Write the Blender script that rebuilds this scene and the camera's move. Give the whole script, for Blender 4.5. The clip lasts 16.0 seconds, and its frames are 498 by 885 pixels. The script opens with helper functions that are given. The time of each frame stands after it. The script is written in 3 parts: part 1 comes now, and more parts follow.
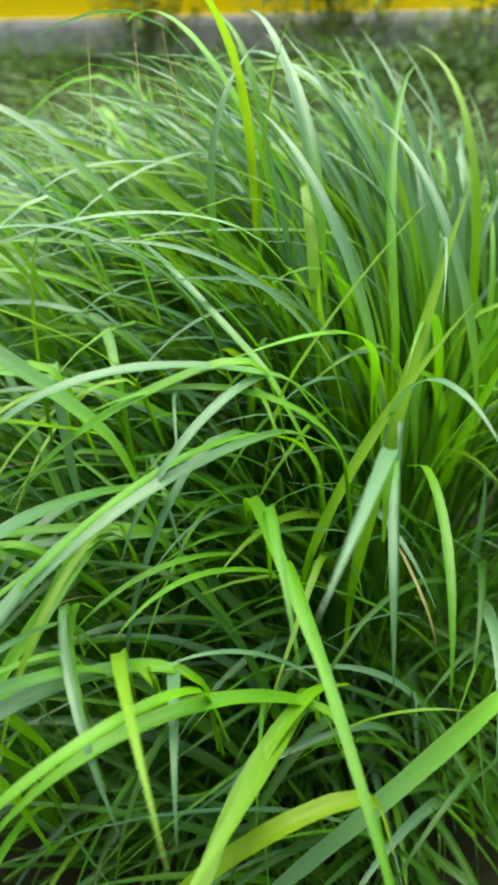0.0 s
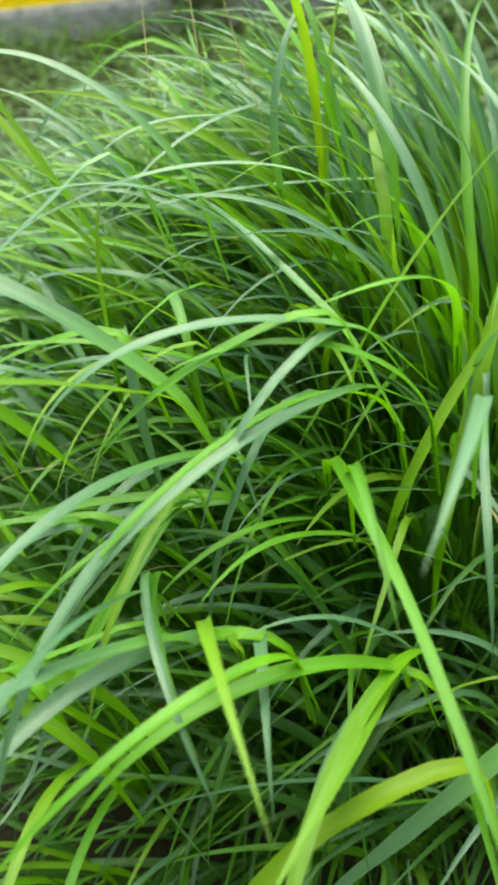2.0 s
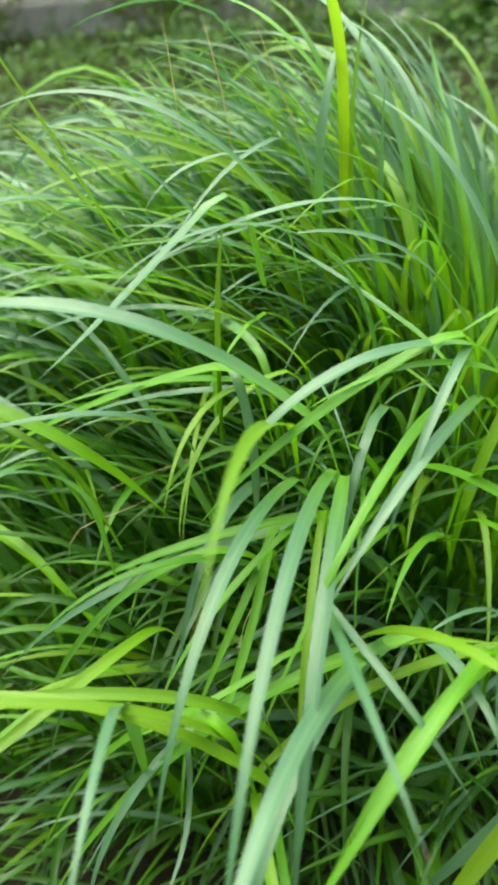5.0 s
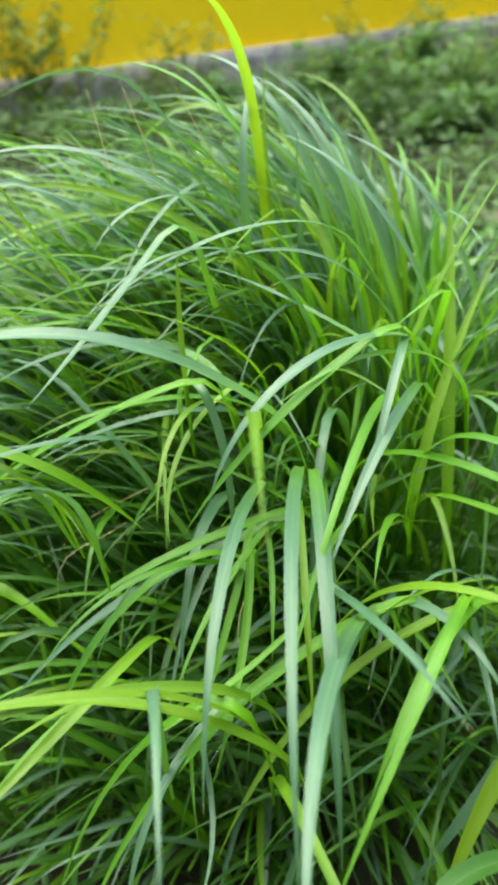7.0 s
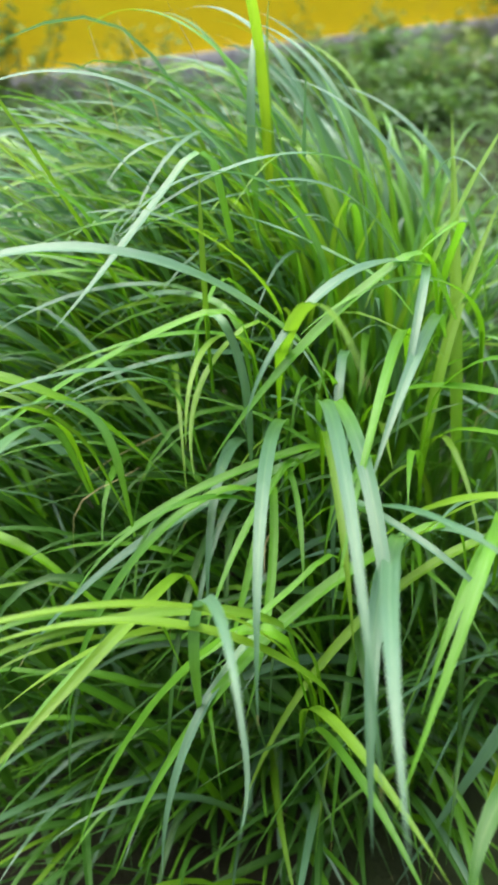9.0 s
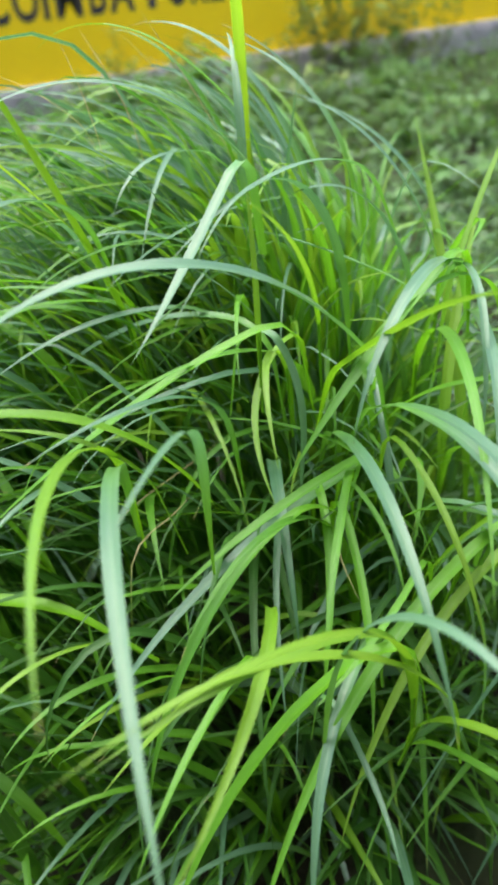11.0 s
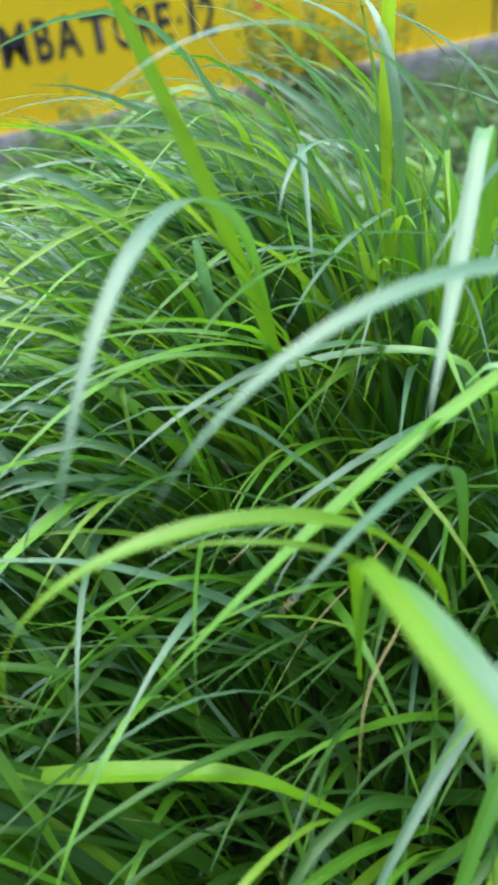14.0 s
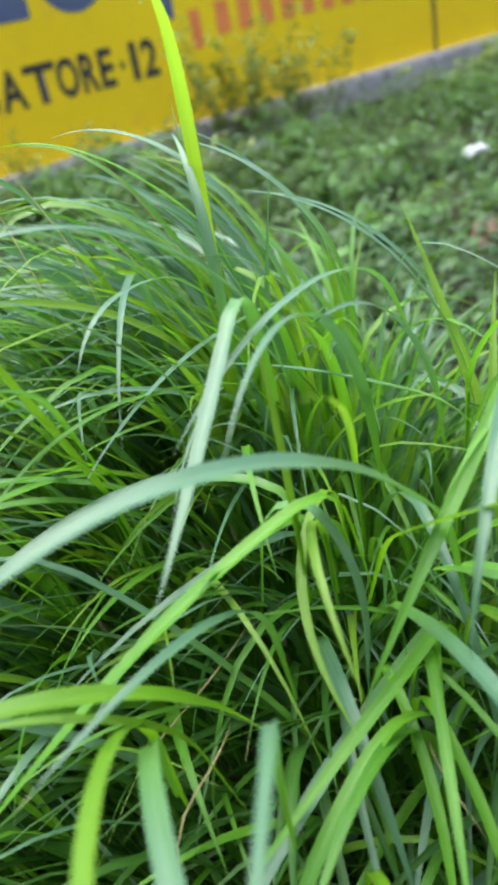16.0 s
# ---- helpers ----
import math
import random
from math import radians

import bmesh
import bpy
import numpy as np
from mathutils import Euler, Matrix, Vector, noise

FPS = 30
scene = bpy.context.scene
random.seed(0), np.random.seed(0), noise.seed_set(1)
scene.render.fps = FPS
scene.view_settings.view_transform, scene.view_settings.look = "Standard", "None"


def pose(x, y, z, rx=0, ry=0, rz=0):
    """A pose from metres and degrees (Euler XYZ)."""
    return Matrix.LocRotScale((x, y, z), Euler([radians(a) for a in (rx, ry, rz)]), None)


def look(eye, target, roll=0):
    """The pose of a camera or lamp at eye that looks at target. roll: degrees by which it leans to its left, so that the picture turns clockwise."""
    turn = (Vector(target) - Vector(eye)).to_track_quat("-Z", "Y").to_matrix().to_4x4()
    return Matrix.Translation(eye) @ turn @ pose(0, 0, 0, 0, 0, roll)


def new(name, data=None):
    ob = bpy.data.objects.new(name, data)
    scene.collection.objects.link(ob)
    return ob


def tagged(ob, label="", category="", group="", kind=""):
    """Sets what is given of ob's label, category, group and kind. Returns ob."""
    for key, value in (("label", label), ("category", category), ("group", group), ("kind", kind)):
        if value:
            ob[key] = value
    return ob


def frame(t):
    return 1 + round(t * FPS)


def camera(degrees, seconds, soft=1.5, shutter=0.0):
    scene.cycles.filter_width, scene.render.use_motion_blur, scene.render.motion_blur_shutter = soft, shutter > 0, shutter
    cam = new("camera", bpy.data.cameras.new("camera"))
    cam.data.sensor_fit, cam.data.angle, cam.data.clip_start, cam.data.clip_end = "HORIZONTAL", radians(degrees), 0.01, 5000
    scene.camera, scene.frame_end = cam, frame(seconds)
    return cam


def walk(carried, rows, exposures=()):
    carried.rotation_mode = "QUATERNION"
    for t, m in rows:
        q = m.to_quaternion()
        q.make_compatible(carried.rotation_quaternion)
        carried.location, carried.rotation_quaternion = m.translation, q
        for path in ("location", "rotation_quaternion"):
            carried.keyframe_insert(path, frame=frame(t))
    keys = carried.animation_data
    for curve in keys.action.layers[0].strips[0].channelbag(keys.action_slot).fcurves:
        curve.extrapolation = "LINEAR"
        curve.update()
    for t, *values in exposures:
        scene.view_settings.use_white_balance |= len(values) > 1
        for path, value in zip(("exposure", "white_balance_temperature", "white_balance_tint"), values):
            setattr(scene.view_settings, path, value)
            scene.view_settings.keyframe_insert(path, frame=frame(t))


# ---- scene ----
# ---- camera and walk ----
def pose_at(x, y, z, yaw, pitch, roll):
    """Camera at a place, turned by yaw and pitch, then rolled round its own view axis."""
    return pose(x, y, z, 90 + pitch, 0, yaw) @ pose(0, 0, 0, 0, 0, roll)


cam = camera(34.30, 16.0, 3.5)
cam.data.dof.use_dof = True
cam.data.dof.focus_distance, cam.data.dof.aperture_fstop = 0.80, 6.4
PATH = [
    (0.0, pose_at(0.1563, -0.5896, 1.2388, 16.96, -37.07, -4.38)),
    (0.5, pose_at(0.1618, -0.5795, 1.1999, 18.78, -36.86, -7.96)),
    (1.0, pose_at(0.1621, -0.5718, 1.1937, 18.17, -38.40, -7.67)),
    (1.5, pose_at(0.1400, -0.5672, 1.1972, 21.17, -37.05, -9.75)),
    (2.0, pose_at(0.1367, -0.5802, 1.2084, 22.85, -38.08, -10.34)),
    (2.5, pose_at(0.1246, -0.5912, 1.2114, 24.23, -38.99, -10.88)),
    (3.0, pose_at(0.1387, -0.6029, 1.2226, 26.04, -39.34, -13.15)),
    (3.5, pose_at(0.1430, -0.6282, 1.2302, 26.12, -39.38, -14.95)),
    (4.0, pose_at(0.1003, -0.6404, 1.2508, 19.97, -36.90, -14.17)),
    (4.2, pose_at(0.0100, -0.6356, 1.2824, 14.37, -38.93, -10.06)),
    (6.3, pose_at(-0.2504, -0.7009, 1.2472, -4.22, -37.07, -6.34)),
    (6.5, pose_at(-0.2588, -0.7228, 1.2658, -4.68, -36.50, -6.92)),
    (7.0, pose_at(-0.2521, -0.7245, 1.2682, -5.85, -35.38, -6.53)),
    (7.5, pose_at(-0.2444, -0.7277, 1.2277, -5.39, -35.67, -6.76)),
    (8.0, pose_at(-0.2533, -0.7517, 1.2477, -4.78, -35.71, -6.95)),
    (8.2, pose_at(-0.2638, -0.7647, 1.2176, -4.97, -34.97, -6.86)),
    (10.3, pose_at(-0.4671, -0.7123, 1.1789, -21.17, -34.51, -2.85)),
    (10.5, pose_at(-0.4805, -0.7082, 1.1704, -21.93, -33.94, -3.16)),
    (11.0, pose_at(-0.5559, -0.6393, 1.1823, -24.80, -33.58, -4.16)),
    (11.5, pose_at(-0.5881, -0.5569, 1.1582, -25.48, -33.80, -4.72)),
    (12.0, pose_at(-0.5939, -0.4824, 1.1509, -25.57, -33.54, -5.53)),
    (12.5, pose_at(-0.5756, -0.4415, 1.1212, -25.52, -32.33, -6.55)),
    (13.0, pose_at(-0.5804, -0.3832, 1.1015, -25.67, -32.60, -6.80)),
    (13.5, pose_at(-0.5974, -0.3473, 1.1065, -24.78, -32.47, -7.31)),
    (14.0, pose_at(-0.6482, -0.3384, 1.0979, -28.90, -31.01, -6.90)),
    (14.5, pose_at(-0.6595, -0.3492, 1.1194, -29.80, -29.56, -9.59)),
    (15.0, pose_at(-0.6194, -0.3760, 1.1287, -29.89, -29.33, -10.86)),
    (15.5, pose_at(-0.5573, -0.3962, 1.1357, -30.07, -28.89, -11.54)),
    (16.0, pose_at(-0.5031, -0.4144, 1.1842, -29.47, -29.96, -11.37)),
]
walk(cam, PATH, [(0, 1.34, 7480, -10), (4, 1.34, 7450, -10), (7, 1.36, 6750, 2), (11, 1.37, 6400, 10), (14, 1.38, 5950, 12), (16, 1.30, 6150, 11)])

# ---- light: bright overcast sky ----
world = bpy.data.worlds.new("sky")
scene.world = world
world.use_nodes = True
wn = world.node_tree.nodes
sky = wn.new("ShaderNodeTexSky")
sky.sky_type = 'NISHITA'
sky.sun_disc = False
sky.sun_elevation = radians(73)
sky.sun_rotation = radians(-20)
sky.air_density, sky.dust_density, sky.ozone_density = 1.2, 3.0, 1.0
world.node_tree.links.new(sky.outputs[0], wn["Background"].inputs[0])
wn["Background"].inputs[1].default_value = 0.15

sun_data = bpy.data.lights.new("sun", 'SUN')
sun_data.energy, sun_data.angle, sun_data.color = 3.8, radians(84), (1.0, 0.98, 0.93)
sun = new("sun", sun_data)
sun.matrix_world = look((-1.0, 2.8, 7.7), (0, 0.8, 0))


# ---- materials ----
def mat(name):
    m = bpy.data.materials.new(name)
    m.use_nodes = True
    nt = m.node_tree
    return m, nt, nt.nodes["Principled BSDF"], nt.links


def ramp(nt, src, stops):
    r = nt.nodes.new("ShaderNodeValToRGB")
    e = r.color_ramp.elements
    while len(e) < len(stops):
        e.new(0.5)
    for el, (p, c) in zip(e, stops):
        el.position, el.color = p, (*c, 1)
    nt.links.new(src, r.inputs[0])
    return r.outputs[0]


def noise_tex(nt, scale, detail=4, vec=None, rough=0.55):
    n = nt.nodes.new("ShaderNodeTexNoise")
    n.inputs["Scale"].default_value, n.inputs["Detail"].default_value = scale, detail
    n.inputs["Roughness"].default_value = rough
    if vec is None:
        vec = nt.nodes.new("ShaderNodeTexCoord").outputs["Object"]
    nt.links.new(vec, n.inputs["Vector"])
    return n.outputs[0]


def mixc(nt, fac, a, b, mode='MIX'):
    m = nt.nodes.new("ShaderNodeMix")
    m.data_type, m.blend_type = 'RGBA', mode
    for sock, v in ((m.inputs[0], fac), (m.inputs[6], a), (m.inputs[7], b)):
        if isinstance(v, (int, float)):
            sock.default_value = v
        elif isinstance(v, tuple):
            sock.default_value = (*v, 1)
        else:
            nt.links.new(v, sock)
    return m.outputs[2]


def maths(nt, op, a, b=0.0):
    m = nt.nodes.new("ShaderNodeMath")
    m.operation = op
    for sock, v in ((m.inputs[0], a), (m.inputs[1], b)):
        if isinstance(v, (int, float)):
            sock.default_value = v
        else:
            nt.links.new(v, sock)
    return m.outputs[0]


def bump(nt, bsdf, height, strength, distance=0.002):
    b = nt.nodes.new("ShaderNodeBump")
    b.inputs["Strength"].default_value, b.inputs["Distance"].default_value = strength, distance
    nt.links.new(height, b.inputs["Height"])
    nt.links.new(b.outputs[0], bsdf.inputs["Normal"])


def leaf_material(name, dark, light, glow, rough=0.5, trans=0.42, single=True, gloss=1.4, sheen=0.0, wax_sheen=0.06, root=(0.155, 0.40, 0.004)):
    """Grass leaf: ribbed, slightly glossy, letting light through; pale midrib and veins along its length."""
    m, nt, bsdf, lk = mat(name)
    uv = nt.nodes.new("ShaderNodeUVMap")
    uv.uv_map = "UVMap"
    sep = nt.nodes.new("ShaderNodeSeparateXYZ")
    lk.new(uv.outputs[0], sep.inputs[0])
    u, v = sep.outputs[0], sep.outputs[1]
    rnd = nt.nodes.new("ShaderNodeObjectInfo").outputs["Random"] if single else nt.nodes.new("ShaderNodeNewGeometry").outputs["Random Per Island"]
    blot = noise_tex(nt, 14, 3)
    tone = maths(nt, 'ADD', maths(nt, 'MULTIPLY', rnd, 0.7), maths(nt, 'MULTIPLY', blot, 0.45))
    base = ramp(nt, tone, [(0.15, dark), (0.95, light)])
    # veins: fine stripes across the width
    stripe = maths(nt, 'SINE', maths(nt, 'MULTIPLY', u, 56.0))
    stripe = maths(nt, 'MULTIPLY_ADD', stripe, 0.5)
    nt.nodes[-1].inputs[2].default_value = 0.5
    base = mixc(nt, maths(nt, 'MULTIPLY', stripe, 0.30), base, light)
    mid = maths(nt, 'LESS_THAN', maths(nt, 'ABSOLUTE', maths(nt, 'SUBTRACT', u, 0.5)), 0.04)
    base = mixc(nt, maths(nt, 'MULTIPLY', mid, 0.15), base, (0.26, 0.40, 0.14))
    # pale patchy streaks along the blade: wax, and sky sheen put into the colour
    grain = nt.nodes.new("ShaderNodeMapping")
    grain.inputs["Scale"].default_value = (16, 1.6, 1)
    lk.new(uv.outputs[0], grain.inputs["Vector"])
    shift = nt.nodes.new("ShaderNodeVectorMath")
    shift.operation = 'ADD'
    lk.new(grain.outputs[0], shift.inputs[0])
    apart = nt.nodes.new("ShaderNodeCombineXYZ")
    lk.new(maths(nt, 'MULTIPLY', rnd, 91.0), apart.inputs[2])
    lk.new(apart.outputs[0], shift.inputs[1])
    streak = ramp(nt, noise_tex(nt, 1.0, 3, shift.outputs[0], 0.6), [(0.44, (0, 0, 0)), (0.68, (1, 1, 1))])
    base = mixc(nt, maths(nt, 'MULTIPLY', streak, wax_sheen), base, (0.25, 0.335, 0.27))
    # yellow-green root, young and also coloured for light shining through; drying tip
    young = nt.nodes.new("ShaderNodeMapRange")
    young.interpolation_type = 'SMOOTHSTEP'
    for sock, value in zip((1, 2, 3, 4), (0.05, 0.55, 0.9, 0.0)):
        young.inputs[sock].default_value = value
    lk.new(v, young.inputs[0])
    base = mixc(nt, young.outputs[0], base, root)
    tip = maths(nt, 'GREATER_THAN', v, maths(nt, 'ADD', 0.965, maths(nt, 'MULTIPLY', rnd, 0.1)))
    base = mixc(nt, maths(nt, 'MULTIPLY', tip, 0.6), base, (0.45, 0.36, 0.13))
    lk.new(base, bsdf.inputs["Base Color"])
    bsdf.inputs["Roughness"].default_value = rough
    bsdf.inputs["Specular IOR Level"].default_value = 0.4
    bsdf.inputs["Sheen Weight"].default_value = sheen
    bsdf.inputs["Sheen Roughness"].default_value = 0.35
    bsdf.inputs["Sheen Tint"].default_value = (0.92, 0.98, 1.0, 1)
    bsdf.inputs["Coat Weight"].default_value = 0.42
    bsdf.inputs["Coat Roughness"].default_value = 0.30
    bsdf.inputs["Coat IOR"].default_value = gloss
    h = maths(nt, 'ADD', maths(nt, 'MULTIPLY', stripe, 0.5), noise_tex(nt, 160, 2))
    bump(nt, bsdf, h, 0.45, 0.0006)
    tl = nt.nodes.new("ShaderNodeBsdfTranslucent")
    lk.new(mixc(nt, 0.35, base, glow), tl.inputs[0])
    mx = nt.nodes.new("ShaderNodeMixShader")
    mx.inputs[0].default_value = trans
    lk.new(bsdf.outputs[0], mx.inputs[1])
    lk.new(tl.outputs[0], mx.inputs[2])
    lk.new(mx.outputs[0], nt.nodes["Material Output"].inputs[0])
    return m


GREEN = ((0.048, 0.174, 0.007), (0.120, 0.338, 0.013), (0.215, 0.530, 0.007))
# paler, greyer blue-green: partly the sky's sheen put into the leaf colour
BLUE = ((0.034, 0.128, 0.048), (0.104, 0.228, 0.118), (0.114, 0.325, 0.025))
LIME = ((0.108, 0.262, 0.008), (0.170, 0.330, 0.015), (0.240, 0.445, 0.010))
YELLOW = ((0.180, 0.350, 0.010), (0.240, 0.410, 0.018), (0.300, 0.500, 0.015))
# darker copy of GREEN for low leaves: the clump's inner shade put into colour
SHADE_GREEN = ((0.022, 0.093, 0.007), (0.051, 0.166, 0.013), (0.090, 0.265, 0.008))
leaf_mats = {"green": leaf_material("leaf_green", *GREEN), "blue": leaf_material("leaf_bluegreen", *BLUE, trans=0.34, gloss=1.7, sheen=0.03, wax_sheen=0.22),
             "lime": leaf_material("leaf_lime", *LIME), "yellow": leaf_material("leaf_yellow", *YELLOW, trans=0.6, wax_sheen=0.08, root=(0.24, 0.38, 0.011)),
             "shade_green": leaf_material("leaf_shade_green", *SHADE_GREEN, root=(0.060, 0.168, 0.010)), "dry": leaf_material("leaf_dry", (0.22, 0.16, 0.06), (0.42, 0.36, 0.16), (0.5, 0.42, 0.2))}
many_mats = [leaf_material("leaves_green", *GREEN, single=False), leaf_material("leaves_bluegreen", *BLUE, single=False, trans=0.34, gloss=1.7, wax_sheen=0.24),
             leaf_material("leaves_lime", *LIME, single=False), leaf_material("leaves_shade_green", *SHADE_GREEN, single=False, root=(0.060, 0.168, 0.010))]

m_soil, nt, bsdf, lk = mat("soil")
g = mixc(nt, noise_tex(nt, 1.3, 5), (0.010, 0.0105, 0.005), (0.024, 0.022, 0.011))
g = mixc(nt, ramp(nt, noise_tex(nt, 2.6, 6), [(0.45, (0, 0, 0)), (0.62, (1, 1, 1))]), g, (0.03, 0.05, 0.015))
g = mixc(nt, 0.35, g, ramp(nt, noise_tex(nt, 60, 4), [(0.3, (0.03, 0.025, 0.02)), (0.75, (0.042, 0.040, 0.022))]))
lk.new(g, bsdf.inputs["Base Color"])
bsdf.inputs["Roughness"].default_value = 0.95
bsdf.inputs["Specular IOR Level"].default_value = 0.12
bump(nt, bsdf, noise_tex(nt, 45, 6), 0.8, 0.02)

m_yellow, nt, bsdf, lk = mat("yellow_wall_paint")
y1 = mixc(nt, noise_tex(nt, 0.9, 6), (0.94, 0.60, 0.009), (0.97, 0.71, 0.02))
y1 = mixc(nt, ramp(nt, noise_tex(nt, 5, 8, None, 0.7), [(0.55, (0, 0, 0)), (0.8, (0.5, 0.5, 0.5))]), y1, (0.80, 0.52, 0.06))
y1 = mixc(nt, ramp(nt, noise_tex(nt, 40, 4), [(0.62, (0, 0, 0)), (0.75, (0.4, 0.4, 0.4))]), y1, (0.45, 0.33, 0.16))
lk.new(y1, bsdf.inputs["Base Color"])
bsdf.inputs["Roughness"].default_value = 0.85
bsdf.inputs["Specular IOR Level"].default_value = 0.12
bump(nt, bsdf, noise_tex(nt, 70, 6), 0.35, 0.004)

m_conc, nt, bsdf, lk = mat("grey_concrete")
c = mixc(nt, noise_tex(nt, 2.2, 6), (0.32, 0.30, 0.31), (0.52, 0.49, 0.50))
c = mixc(nt, ramp(nt, noise_tex(nt, 9, 7), [(0.5, (0, 0, 0)), (0.7, (0.7, 0.7, 0.7))]), c, (0.10, 0.09, 0.085))
lk.new(c, bsdf.inputs["Base Color"])
bsdf.inputs["Roughness"].default_value = 0.92
bump(nt, bsdf, noise_tex(nt, 35, 8), 0.7, 0.012)


def paint(name, col, wear=(0.6, 0.41, 0.03)):
    m, nt, bsdf, lk = mat(name)
    k = ramp(nt, noise_tex(nt, 55, 6, None, 0.7), [(0.60, (0, 0, 0)), (0.74, (0.75, 0.75, 0.75))])
    lk.new(mixc(nt, k, mixc(nt, noise_tex(nt, 6), col, tuple(min(1, a * 1.5 + 0.01) for a in col)), wear), bsdf.inputs["Base Color"])
    bsdf.inputs["Roughness"].default_value = 0.7
    return m


m_black, m_navy, m_red = paint("black_paint", (0.025, 0.022, 0.025)), paint("slate_blue_paint", (0.075, 0.095, 0.17)), paint("red_paint", (0.74, 0.20, 0.05))


# ---- building helpers ----
def mesh_object(name, verts, faces, material, parent=None, label="", smooth=False):
    me = bpy.data.meshes.new(name)
    me.from_pydata(verts, [], faces)
    me.update()
    if smooth:
        me.shade_smooth()
    for mt in (material if isinstance(material, (list, tuple)) else [material]):
        me.materials.append(mt)
    ob = new(name, me)
    if parent:
        ob.parent = parent
    if label:
        ob["label"] = label
    return ob


def part(name, bm, material, parent, label=""):
    me = bpy.data.meshes.new(name)
    bm.to_mesh(me)
    bm.free()
    me.materials.append(material)
    ob = new(name, me)
    if parent:
        ob.parent = parent
    if label:
        ob["label"] = label
    return ob


def box(x0, x1, y0, y1, z0, z1, bevel=0.0):
    bm = bmesh.new()
    bmesh.ops.create_cube(bm, size=1)
    for v in bm.verts:
        v.co = Vector(((x0 + x1) / 2 + v.co.x * (x1 - x0), (y0 + y1) / 2 + v.co.y * (y1 - y0), (z0 + z1) / 2 + v.co.z * (z1 - z0)))
    if bevel:
        bmesh.ops.bevel(bm, geom=bm.edges[:], offset=bevel, segments=2, affect='EDGES')
    return bm


# ---- ground ----
def ground_height(x, y):
    return 0.05 * noise.noise(Vector((x * 0.7, y * 0.7, 3.1))) + 0.02 * noise.noise(Vector((x * 3, y * 3, 7.7))) + 0.03 * max(0.0, min(1.0, (y - 1.5) / 3.5))


verts, faces = [], []
xs = [-60, -20, -10] + [-6 + 0.2 * i for i in range(76)] + [13, 20, 60]
ys = [-60, -20, -8] + [-3 + 0.2 * i for i in range(43)] + [12, 60]
for yy in ys:
    for xx in xs:
        verts.append((xx, yy, ground_height(xx, yy)))
n = len(xs)
for j in range(len(ys) - 1):
    for i in range(n - 1):
        faces.append((j * n + i, j * n + i + 1, (j + 1) * n + i + 1, (j + 1) * n + i))
tagged(mesh_object("ground", verts, faces, m_soil, smooth=True), "brown bare soil with weeds and scattered dry litter", "ground", kind="structure")

# ---- painted compound wall ----
WALL_Y, LINE_Z, FOOT_Z = 5.296, 0.633, 0.255
wall = tagged(part("wall_north", box(-9, 14, WALL_Y, WALL_Y + 0.23, FOOT_Z, 2.3), m_yellow, None), "yellow painted plaster compound wall with faded lettering", "wall", kind="structure")
# unseen wall added behind the camera to hold back the southern sky's light
m_back, nt, bsdf, lk = mat("shade_wall_grey")
lk.new(mixc(nt, noise_tex(nt, 1.5, 6), (0.10, 0.095, 0.085), (0.20, 0.19, 0.17)), bsdf.inputs["Base Color"])
bsdf.inputs["Roughness"].default_value = 0.9
back = tagged(part("shade_wall", box(-9, 14, -1.80, -1.57, -0.2, 4.4), m_back, None), "unseen plain grey wall added to block light from the south", "wall", kind="structure")
foot = tagged(part("wall_footing", box(-9, 14, WALL_Y - 0.10, WALL_Y + 0.25, -0.3, FOOT_Z, 0.03), m_conc, None), "rough grey concrete footing ledge under the wall", "footing", kind="structure")


